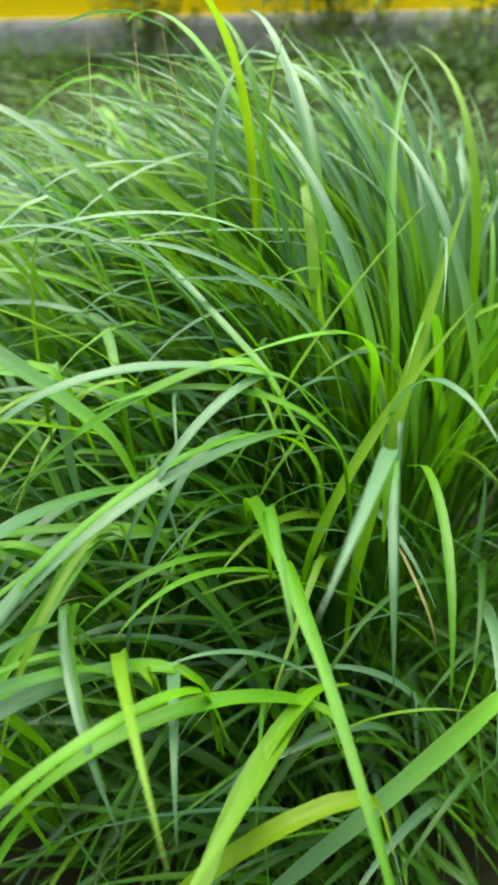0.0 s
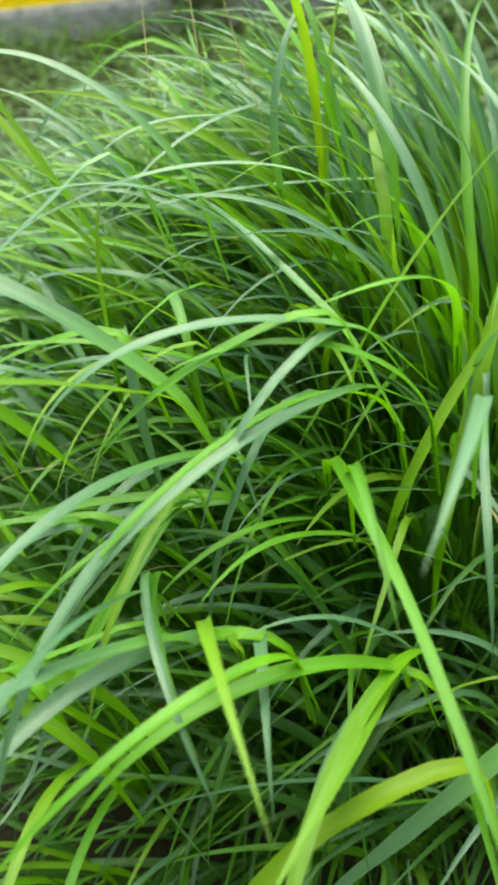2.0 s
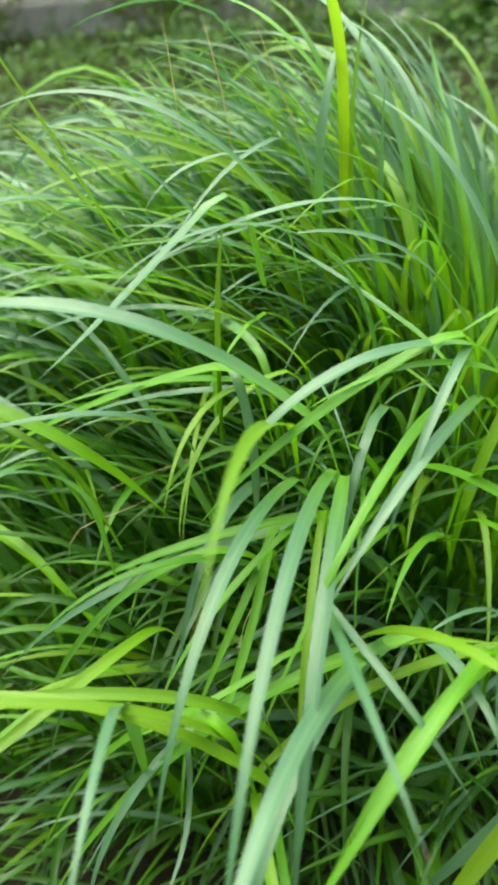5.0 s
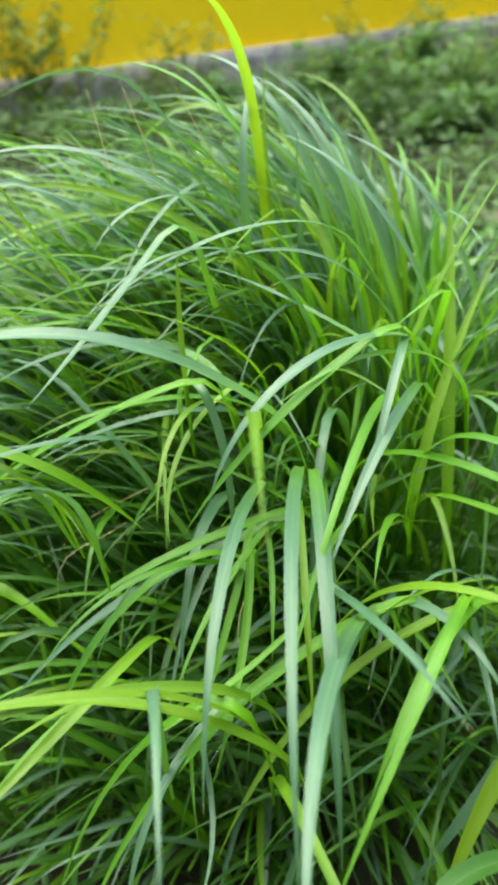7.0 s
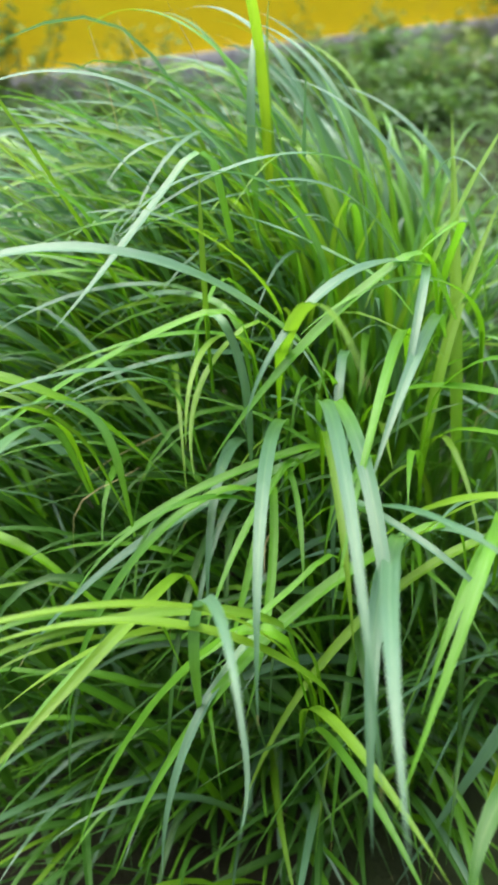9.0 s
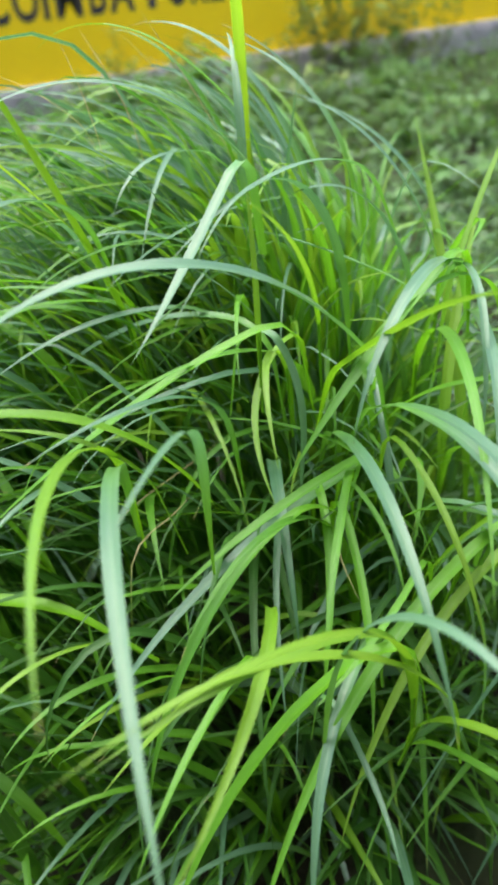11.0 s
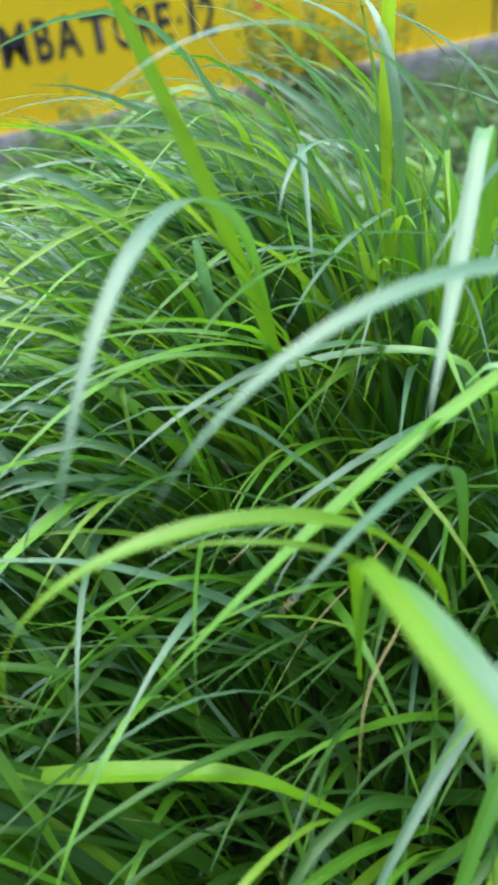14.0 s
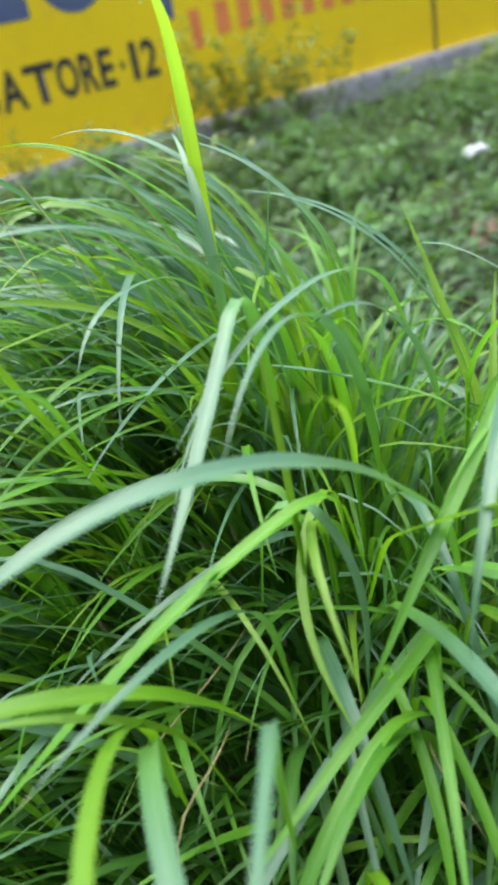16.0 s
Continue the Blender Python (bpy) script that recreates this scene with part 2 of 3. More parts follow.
# ---- grass leaves ----
def leaf_shape(root, heading, rise, fall, length, width, bend=0.0, k=1.3, twist=0.0, turn=0.0, fold=0.20, seg=16, stub=0.08, lead=0.0, crease=None):
    """A grass leaf: leaves its root along heading at the angle rise, arches over to the angle fall at its tip.
    bend: how far its heading turns on the way; k: how late it droops; twist, turn: roll of the blade at root and tip; stub: width at the root, as a part of the whole;
    lead: length of the young lower blade that comes up to the root out of the clump; crease: where along it, and by how much, the blade has buckled. Degrees and metres."""
    def way(e, h):
        return Vector((math.cos(h) * math.cos(e), math.sin(h) * math.cos(e), math.sin(e)))

    steps, pts, tans, heads = [], [Vector(root)], [], []
    for i in range(seg + 1):
        s = i / seg
        e = rise + (fall - rise) * s ** k
        if crease:
            c = max(0.0, min(1.0, (s - crease[0]) / 0.18))
            e -= crease[1] * c * c * (3 - 2 * c)
        heads.append(radians(heading + bend * s))
        tans.append(way(radians(max(-95, e)), heads[-1]))
        steps.append(s)
        if i:
            pts.append(pts[-1] + (tans[-1] + tans[-2]) * (0.5 * length / seg))
    if lead:
        # the lower blade, drawn backwards from the root down to its stem
        for i in range(1, 7):
            c = min(1.0, i / 2.5)
            e = rise + ((80 if rise < 10 else max(rise, min(80, rise + 28))) - rise) * c * c * (3 - 2 * c)
            t = way(radians(e), heads[0])
            pts.insert(0, pts[0] - (t + tans[0]) * (0.5 * lead / 6))
            tans.insert(0, t)
            heads.insert(0, heads[0])
            steps.insert(0, -i / 6 * lead / length)
    verts, faces, uvs = [], [], []
    ext = lead / length
    for i, s in enumerate(steps):
        h, t = heads[i], tans[i]
        side = Vector((-math.sin(h), math.cos(h), 0))
        up = t.cross(side)
        a = radians(twist + (turn - twist) * max(0.0, s))
        side, up = side * math.cos(a) + up * math.sin(a), up * math.cos(a) - side * math.sin(a)
        q = min(1.0, (s + ext) / (0.22 + 0.7 * ext))
        w = width * 0.5 * (stub + (1 - stub) * q * q * (3 - 2 * q)) * max(0.02, 1 - max(0.0, (s - 0.40) / 0.60) ** 1.4)
        f = w * fold * (1.0 + 0.8 * (1 - max(0.0, s)))
        ripple = 0.05 * w * math.sin(s * 37 + length * 50)
        v = (s + ext) / (1 + ext)
        verts += [pts[i] + side * w + up * (f + ripple), pts[i] + side * (w * 0.5) + up * (f * 0.42), pts[i],
                  pts[i] - side * (w * 0.5) + up * (f * 0.42), pts[i] - side * w + up * (f - ripple)]
        uvs += [(0, v), (0.25, v), (0.5, v), (0.75, v), (1, v)]
        if i:
            b = len(verts) - 10
            for c in range(4):
                faces.append((b + c, b + c + 1, b + c + 6, b + c + 5))
    return verts, faces, uvs


def leaf_object(name, shapes, material, parent, label="", slots=None):
    """One mesh from one or many leaf shapes; slots: the material slot of each."""
    verts, faces, uvs, slot = [], [], [], []
    for i, (v, f, u) in enumerate(shapes):
        b = len(verts)
        verts += v
        uvs += u
        faces += [tuple(q + b for q in face) for face in f]
        slot += [slots[i] if slots else 0] * len(f)
    ob = mesh_object(name, verts, faces, material, parent, label, True)
    layer = ob.data.uv_layers.new(name="UVMap")
    idx = np.empty(len(ob.data.loops), dtype=np.int32)
    ob.data.loops.foreach_get("vertex_index", idx)
    layer.data.foreach_set("uv", np.array(uvs, dtype=np.float32)[idx].ravel())
    ob.data.polygons.foreach_set("material_index", np.array(slot, dtype=np.int32))
    return ob


def culm_mesh(a, b, r0, r1, bow):
    """A round stem from a to b."""
    verts, faces = [], []
    a, b = Vector(a), Vector(b)
    for i in range(7):
        s = i / 6
        c = a.lerp(b, s) + Vector((bow[0], bow[1], 0)) * math.sin(math.pi * s)
        r = r0 + (r1 - r0) * s
        if i in (2, 4):
            r *= 1.25
        for j in range(6):
            verts.append(c + Vector((math.cos(j * math.pi / 3) * r, math.sin(j * math.pi / 3) * r, 0)))
        if i:
            for j in range(6):
                p = (i - 1) * 6
                faces.append((p + j, p + (j + 1) % 6, p + 6 + (j + 1) % 6, p + 6 + j))
    return verts, faces


clump = tagged(new("grass_clump"), "large lush clump of tall arching green grass", "grass")
CX, CY, TOP = -0.16, 0.42, 1.02


def canopy(x, y):
    """Height of the clump's dome over a place on the ground."""
    r2 = ((x - CX) / (0.96 if x < CX else 0.86)) ** 2 + ((y - CY) / (0.86 if y < CY else 0.90)) ** 2
    # the front slopes down more evenly than the round back
    return TOP * max(0.0, 1 - r2) ** (0.5 + 0.4 * max(0.0, min(1.0, (CY - y) / 0.35)))


def overhang(v):
    """True where a point lies outside the clump's front, which falls back below its brow."""
    if v.z > 0.60 or v.y > CY:
        return False
    r = math.hypot((v.x - CX) / 0.94, (v.y - CY) / 0.95)
    return r > math.sqrt(max(0.0, 1 - (v.z / TOP) ** 2)) * (1 - 0.42 * (0.60 - v.z) / 0.60)


rng = random.Random(5)
shapes, slots, tops = [], [], []
stem_verts, stem_faces = [], []


def stem(a, b, r0, r1, bow):
    v, f = culm_mesh(a, b, r0, r1, bow)
    n = len(stem_verts)
    stem_verts.extend(v)
    stem_faces.extend(tuple(q + n for q in face) for face in f)


def shoot(x, y, zt, count, upright=0.0):
    """One shoot of the clump: a stem leaning outwards and the long leaves that leave it on alternate sides."""
    bx, by = CX + 0.10 + 0.50 * (x - CX - 0.10), CY - 0.02 + 0.50 * (y - CY + 0.02)
    foot, top = Vector((bx, by, -0.02)), Vector((x, y, zt))
    dx, dy = (x - CX) / 0.75, (y - CY) / 0.75
    out = math.hypot(dx, dy)
    # neighbours lie the same way, as wind and weight have combed them westwards
    flow = Vector((x * 2.0, y * 2.0, 0.4))
    comb = math.degrees(math.atan2(dy - 0.08 + 0.3 * noise.noise(flow), dx - 0.42 + 0.3 * noise.noise(flow + Vector((7, 3, 1)))))
    made, side = 0, rng.choice((-1, 1))
    for j in range(count * 5):
        if made >= count:
            break
        root = foot.lerp(top, rng.uniform(0.55, 1.0))
        up = canopy(root.x, root.y) / TOP
        side = -side
        head = comb + side * abs(rng.gauss(0, 30 - 12 * upright)) + rng.gauss(0, 10)
        rise = rng.gauss(74 + 6 * upright, 6)
        fall = rng.gauss(-42 + 40 * up + 26 * upright, 22)
        length = rng.uniform(0.40, 0.58 + 0.26 * up)
        width = rng.choice((0.007, 0.009, 0.010, 0.012, 0.014, 0.017))
        # high leaves more often pale for sky sheen, low ones darkened for shade
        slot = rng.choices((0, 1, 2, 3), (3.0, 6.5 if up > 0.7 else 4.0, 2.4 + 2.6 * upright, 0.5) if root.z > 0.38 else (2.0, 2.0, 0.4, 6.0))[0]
        crease = (rng.uniform(0.35, 0.7), rng.uniform(20, 60)) if rng.random() < 0.14 else None
        shape = leaf_shape(root, head, rise, fall, length, width, rng.gauss(0, 16), rng.uniform(1.2, 2.4), rng.gauss(0, 22), rng.gauss(0, 34), seg=15, stub=0.35, crease=crease)
        mid = shape[0][2::5]
        over = max(v.z - canopy(v.x, v.y) for v in mid if v.z > 0.25 or v is mid[0])
        # a few reach past the dome
        if over > rng.choice((-0.06, -0.03, 0.0, 0.03, 0.07)) - (0.05 if y < CY - 0.15 else 0.0):
            continue
        if min(v.z for v in mid) < 0.02 or (any(overhang(v) for v in mid) and rng.random() < 0.85):
            continue
        shapes.append(shape)
        tops.append(over)
        slots.append(slot)
        made += 1
    if made:
        stem(foot, top, 0.0036, 0.0022, (rng.gauss(0, 0.015), rng.gauss(0, 0.015)))


# the clump: shoots all over the dome, thinner in its front, where one sees into the dark heart
for i in range(560):
    ang, rad = rng.uniform(0, 2 * math.pi), math.sqrt(rng.random())
    x, y = CX + 0.78 * rad * math.cos(ang), CY + (0.74 if math.sin(ang) < 0 else 0.84) * rad * math.sin(ang)
    zt = canopy(x, y) - rng.uniform(0.22, 0.42)
    if zt < 0.08:
        continue
    shoot(x, y, zt, rng.randint(6, 9), 0.6 if zt > 0.5 and rng.random() < 0.4 else 0.0)
# upright shoots at the back, on the east
for i in range(75):
    x, y = rng.gauss(0.12, 0.17), rng.gauss(0.52, 0.17)
    shoot(x, y, max(0.2, canopy(x, y) - rng.uniform(0.26, 0.40)), rng.randint(4, 7), 0.8)
# bright upright young shoots in the middle and on the east side
for i in range(70):
    x, y = rng.gauss(0.06, 0.17), rng.gauss(0.26, 0.17)
    zt = canopy(x, y) - rng.uniform(0.30, 0.45)
    if zt > 0.25:
        shoot(x, y, zt, rng.randint(4, 6), 1.0)
# short leaves round the clump's foot, most in the green darkened for shade
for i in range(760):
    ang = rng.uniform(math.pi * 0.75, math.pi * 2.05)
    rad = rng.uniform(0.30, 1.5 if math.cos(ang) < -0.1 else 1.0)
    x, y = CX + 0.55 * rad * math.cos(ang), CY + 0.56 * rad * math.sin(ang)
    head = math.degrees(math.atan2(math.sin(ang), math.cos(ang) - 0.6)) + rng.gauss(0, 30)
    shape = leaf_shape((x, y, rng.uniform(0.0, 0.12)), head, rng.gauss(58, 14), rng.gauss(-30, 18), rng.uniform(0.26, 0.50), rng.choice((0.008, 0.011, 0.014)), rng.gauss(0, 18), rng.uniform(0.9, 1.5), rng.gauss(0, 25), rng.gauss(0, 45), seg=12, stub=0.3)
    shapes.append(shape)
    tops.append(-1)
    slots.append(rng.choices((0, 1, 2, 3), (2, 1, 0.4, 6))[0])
# the outermost leaves are parts of their own, the dense rest is one mesh
order = sorted(range(len(shapes)), key=lambda i: -tops[i])
outer = set([i for i in order if shapes[i][0][2].y < 0.5][:240])
for i in sorted(outer):
    leaf_object("leaf", [shapes[i]], leaf_mats[("green", "blue", "lime", "shade_green")[slots[i]]], clump)
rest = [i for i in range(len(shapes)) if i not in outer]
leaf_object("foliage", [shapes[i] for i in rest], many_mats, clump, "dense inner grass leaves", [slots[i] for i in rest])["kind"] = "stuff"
m_culm, nt, bsdf, lk = mat("grass_stem")
lk.new(ramp(nt, noise_tex(nt, 12), [(0.3, (0.05, 0.17, 0.010)), (0.7, (0.13, 0.32, 0.02))]), bsdf.inputs["Base Color"])
bsdf.inputs["Roughness"].default_value = 0.5
mesh_object("stem", stem_verts, stem_faces, m_culm, clump, "pale green upright grass stems", True)["kind"] = "stuff"


# ---- the clump's large outer leaves ----
def leaf(root, heading, rise, fall, length, width, bend, k, tint, stub=0.08):
    """One large leaf of the clump with the sheath below it."""
    twist = rng.gauss(0, 5)
    shape = leaf_shape(root, heading, rise, fall, length, width, bend, k, twist, twist + rng.gauss(0, 12), seg=26, stub=stub if stub < 0.05 else max(stub, 0.3), lead=0.0 if stub < 0.05 else 0.14 if rise < 62 else 0.08)
    leaf_object("leaf", [shape], leaf_mats[tint], clump, LEAF_LABEL[tint])
    if rise > 62 and tint in ("green", "lime"):
        e, h = radians(min(85, rise + 12)), radians(heading)
        back = Vector((math.cos(h) * math.cos(e), math.sin(h) * math.cos(e), math.sin(e)))
        v, f = culm_mesh(Vector(root) - back * 0.09, Vector(root) + back * 0.006, 0.0016, 0.0018, (0, 0))
        mesh_object("sheath", v, f, leaf_mats[tint], clump, "", True)


LEAF_LABEL = {"shade_green": "grass leaf in dark green toned for shade", "green": "mid-green arching grass leaf", "blue": "blue-green glossy grass leaf", "lime": "bright lime-green young leaf",
              "yellow": "yellow-green young leaf", "dry": "thin straw-coloured dry leaf"}
leaf((-0.157, -0.052, 0.819), -168, 49, -52, 0.457, 0.0186, -23, 1.56, "blue")
leaf((-0.365, 0.156, 0.938), -138, 36, -56, 0.341, 0.0127, 0, 1.01, "blue")
leaf((-0.236, 0.012, 0.832), 63, 83, 50, 0.145, 0.0060, 11, 2.23, "lime")
leaf((-0.082, 0.175, 0.404), -104, 88, -24, 0.679, 0.0183, -72, 1.50, "green")
leaf((-0.081, 0.291, 0.817), 97, 75, 51, 0.296, 0.0058, -36, 1.74, "lime")
leaf((-0.314, 0.197, 0.794), -159, 69, 58, 0.500, 0.0180, -18, 2.57, "lime")
leaf((0.006, 0.229, 0.913), 113, 69, -3, 0.288, 0.0104, 9, 0.85, "blue")
leaf((-0.091, 0.389, 0.941), 119, 57, -7, 0.223, 0.0086, 14, 1.67, "green")
leaf((-0.151, -0.041, 0.678), -159, 9, -37, 0.274, 0.0114, -22, 1.19, "green")
leaf((-0.145, -0.033, 0.410), -149, 83, -51, 0.519, 0.0150, -4, 1.80, "green")
leaf((-0.353, -0.101, 0.729), -106, 87, -21, 0.356, 0.0091, -33, 0.94, "blue")
leaf((-0.315, -0.140, 0.623), -114, 40, -14, 0.320, 0.0118, -32, 0.66, "lime")
leaf((-0.206, -0.227, 0.515), -136, 69, -24, 0.528, 0.0128, -43, 1.72, "lime")
leaf((-0.260, -0.073, 0.410), -149, 72, -23, 0.352, 0.0210, -11, 1.00, "lime")
leaf((-0.500, 0.033, 0.570), 144, 10, -69, 0.585, 0.0205, -70, 0.59, "lime")
leaf((-0.230, 0.200, 0.680), -156, 32, -13, 0.222, 0.0092, 8, 1.57, "green")
leaf((-0.316, 0.238, 0.814), -139, 27, 8, 0.407, 0.0107, 3, 1.99, "green")
leaf((-0.268, 0.271, 0.764), -172, 34, -26, 0.331, 0.0117, 12, 0.96, "green")
leaf((-0.019, 0.329, 0.848), -151, 11, -14, 0.402, 0.0085, 6, 1.84, "blue")
leaf((-0.157, 0.216, 0.840), -167, 24, -28, 0.345, 0.0059, 18, 1.64, "green")
leaf((-0.335, 0.175, 0.852), -179, 50, 20, 0.235, 0.0091, -3, 1.54, "lime")
leaf((-0.187, 0.267, 0.948), -153, 10, -46, 0.164, 0.0068, 16, 1.88, "blue")
leaf((-0.171, -0.035, 0.793), -98, 39, -12, 0.452, 0.0125, 2, 3.01, "lime")
leaf((-0.129, -0.033, 0.730), -103, 33, -56, 0.520, 0.0128, 1, 1.66, "blue")
leaf((-0.122, -0.242, 0.708), -118, 33, -32, 0.355, 0.0142, 14, 1.96, "blue")
leaf((-0.128, -0.137, 0.568), -61, 65, -12, 0.415, 0.0128, 4, 1.54, "lime")
leaf((0.057, -0.158, 0.604), -135, 48, -50, 0.348, 0.0145, 2, 1.33, "green")
leaf((0.052, -0.114, 0.556), -90, 45, 2, 0.313, 0.0173, -17, 0.72, "lime")
leaf((-0.048, 0.057, 0.627), -69, 77, -13, 0.476, 0.0124, 9, 0.50, "green")
leaf((0.079, 0.052, 0.586), 72, 60, 46, 0.432, 0.0160, -0, 1.19, "lime")
leaf((0.113, -0.036, 0.798), -83, 53, -11, 0.307, 0.0116, -18, 0.96, "blue")
leaf((0.149, 0.039, 0.720), -75, 11, -62, 0.231, 0.0096, -10, 1.11, "green")
leaf((0.100, 0.110, 0.737), -59, 64, -34, 0.256, 0.0107, 1, 1.51, "blue")
leaf((0.081, 0.126, 0.750), -81, 88, -15, 0.292, 0.0097, -70, 0.86, "green")
leaf((-0.047, 0.173, 0.754), -134, 65, 29, 0.260, 0.0108, -7, 1.29, "green")
leaf((-0.049, 0.115, 0.937), -161, 32, -25, 0.303, 0.0083, 5, 0.65, "blue")
leaf((-0.149, 0.041, 0.801), -127, 66, 24, 0.412, 0.0057, -10, 0.47, "lime")
leaf((-0.254, 0.168, 0.915), 179, 50, -7, 0.207, 0.0086, -3, 2.03, "blue")
leaf((0.027, 0.033, 0.594), 51, 67, 45, 0.330, 0.0140, -17, 0.51, "lime")
leaf((-0.145, -0.174, 0.697), -69, 25, -41, 0.173, 0.0072, 22, 0.96, "green")
leaf((-0.090, -0.157, 0.593), -71, 63, 37, 0.240, 0.0100, 19, 1.23, "lime")
leaf((-0.008, -0.221, 0.679), -122, 88, -49, 0.353, 0.0107, -18, 0.42, "green")
leaf((-0.034, -0.421, 0.590), -177, 35, -58, 0.200, 0.0183, 62, 1.81, "shade_green")
leaf((-0.145, -0.107, 0.732), -100, -2, -65, 0.225, 0.0074, -1, 1.13, "lime")
leaf((-0.194, -0.033, 0.642), -110, -16, -63, 0.228, 0.0095, -25, 1.38, "green")
leaf((-0.268, -0.240, 0.632), 154, -32, -67, 0.430, 0.0160, 38, 0.40, "green")
leaf((-0.320, -0.250, 0.576), -67, 85, -41, 0.406, 0.0114, -33, 1.64, "blue")
leaf((-0.186, -0.193, 0.648), -149, -11, -17, 0.167, 0.0070, -19, 1.33, "green")
leaf((-0.284, -0.221, 0.529), -84, -44, 12, 0.145, 0.0060, -33, 0.95, "blue")
leaf((-0.218, -0.251, 0.508), -86, 63, -24, 0.279, 0.0116, 13, 0.97, "lime")
leaf((-0.201, -0.266, 0.484), -84, 33, -33, 0.216, 0.0090, 6, 1.24, "green")
leaf((-0.248, -0.198, 0.579), -148, -11, -75, 0.260, 0.0108, 29, 1.36, "blue")
leaf((-0.374, -0.188, 0.618), -145, -0, -43, 0.188, 0.0078, -1, 1.22, "green")
leaf((-0.202, -0.095, 0.655), -104, -30, -36, 0.222, 0.0092, -22, 1.29, "green")
leaf((0.018, 0.023, 0.841), 23, 57, 45, 0.212, 0.0074, -6, 1.44, "lime")
leaf((-0.190, 0.049, 0.791), -152, -15, -40, 0.202, 0.0084, 62, 1.29, "lime")
leaf((-0.183, 0.053, 0.750), -141, 76, -51, 0.248, 0.0083, 38, 0.74, "lime")
leaf((-0.248, 0.161, 0.803), 179, 21, -30, 0.244, 0.0102, -5, 0.78, "blue")
leaf((-0.207, 0.112, 0.795), 119, 5, -50, 0.374, 0.0122, 35, 0.74, "blue")
leaf((-0.287, 0.009, 0.757), -147, 56, -13, 0.255, 0.0106, -19, 0.69, "blue")
leaf((-0.310, 0.189, 0.784), 164, 41, -27, 0.216, 0.0090, -4, 0.92, "green")
leaf((-0.278, 0.184, 0.784), 158, 34, -14, 0.240, 0.0100, 1, 1.32, "green")
leaf((-0.149, 0.493, 0.824), 155, 44, -15, 0.308, 0.0128, 5, 1.23, "blue")
leaf((-0.485, -0.037, 0.564), -164, 23, -37, 0.153, 0.0064, 8, 1.19, "lime")
leaf((-0.436, -0.085, 0.530), -160, 21, -34, 0.134, 0.0056, -4, 1.13, "green")
leaf((-0.373, -0.037, 0.468), -178, 32, -46, 0.241, 0.0100, 15, 1.88, "green")
leaf((-0.462, -0.029, 0.449), 108, 69, 50, 0.124, 0.0052, -39, 1.70, "green")
leaf((-0.345, 0.066, 0.435), -151, 46, -40, 0.174, 0.0072, 6, 1.57, "green")
leaf((-0.283, 0.035, 0.518), -130, 16, -42, 0.133, 0.0055, -11, 1.27, "green")
leaf((-0.287, -0.028, 0.521), -158, 14, -50, 0.097, 0.0040, -8, 1.37, "green")
leaf((0.113, 0.039, 0.725), -87, 14, -84, 0.247, 0.0081, 11, 1.12, "blue")
leaf((-0.088, -0.110, 0.539), -60, 67, -56, 0.312, 0.0130, -16, 1.67, "blue")
leaf((0.046, -0.124, 0.532), -112, 32, -52, 0.211, 0.0088, 16, 1.76, "blue")
leaf((-0.141, -0.195, 0.716), -64, 4, -55, 0.192, 0.0076, 20, 1.30, "blue")
leaf((0.049, -0.114, 0.589), -146, 52, -19, 0.174, 0.0072, 2, 1.77, "blue")
leaf((-0.054, -0.001, 0.617), -114, 39, -45, 0.219, 0.0091, -21, 1.67, "green")
leaf((-0.011, -0.030, 0.630), -121, 40, -24, 0.218, 0.0091, 9, 2.21, "green")
leaf((-0.176, -0.073, 0.670), -95, 0, -55, 0.147, 0.0061, -13, 1.58, "green")
leaf((-0.178, -0.063, 0.676), -129, 1, -46, 0.218, 0.0091, -0, 1.53, "green")
leaf((0.132, -0.106, 0.534), 9, 22, -22, 0.079, 0.0033, 7, 1.26, "lime")
leaf((-0.140, 0.268, 0.947), 136, 64, 47, 0.183, 0.0015, -23, 0.81, "dry")
leaf((-0.281, 0.314, 0.976), 100, 66, 49, 0.122, 0.0013, 5, 1.19, "dry")
leaf((-0.230, 0.348, 0.989), 110, 61, 46, 0.114, 0.0014, 0, 0.40, "dry")
leaf((-0.285, 0.375, 0.978), -128, 30, 14, 0.230, 0.0013, 0, 1.36, "dry")
leaf((0.128, 0.028, 0.621), -66, 1, -92, 0.118, 0.0034, 19, 1.40, "dry")
leaf((-0.381, -0.015, 0.659), 26, -4, -5, 0.070, 0.0020, 18, 1.30, "dry")
leaf((-0.003, -0.003, 0.854), -140, 26, -77, 0.337, 0.0135, -13, 1.71, "blue")
leaf((0.070, -0.004, 0.758), -160, 84, -33, 0.293, 0.0105, -8, 0.76, "green")
leaf((0.001, 0.001, 0.851), -113, 28, -70, 0.244, 0.009, -17, 0.76, "blue")
leaf((0.024, 0.090, 0.679), -115, 71, -43, 0.540, 0.0125, -9, 0.72, "green")
leaf((-0.169, -0.018, 0.705), -110, 30, -56, 0.415, 0.0135, 4, 1.44, "blue")
leaf((0.055, -0.148, 0.591), -182, 1, -58, 0.466, 0.0125, 35, 0.63, "lime")
leaf((0.056, -0.164, 0.610), -108, 20, -56, 0.352, 0.0135, 21, 1.14, "lime")
leaf((-0.066, -0.186, 0.659), -173, -8, -57, 0.481, 0.0135, 25, 0.95, "green")
leaf((0.006, -0.056, 0.737), -73, 54, -35, 0.258, 0.009, 5, 1.20, "green")
leaf((0.031, -0.074, 0.683), -69, 22, -54, 0.412, 0.0095, 10, 1.36, "green")
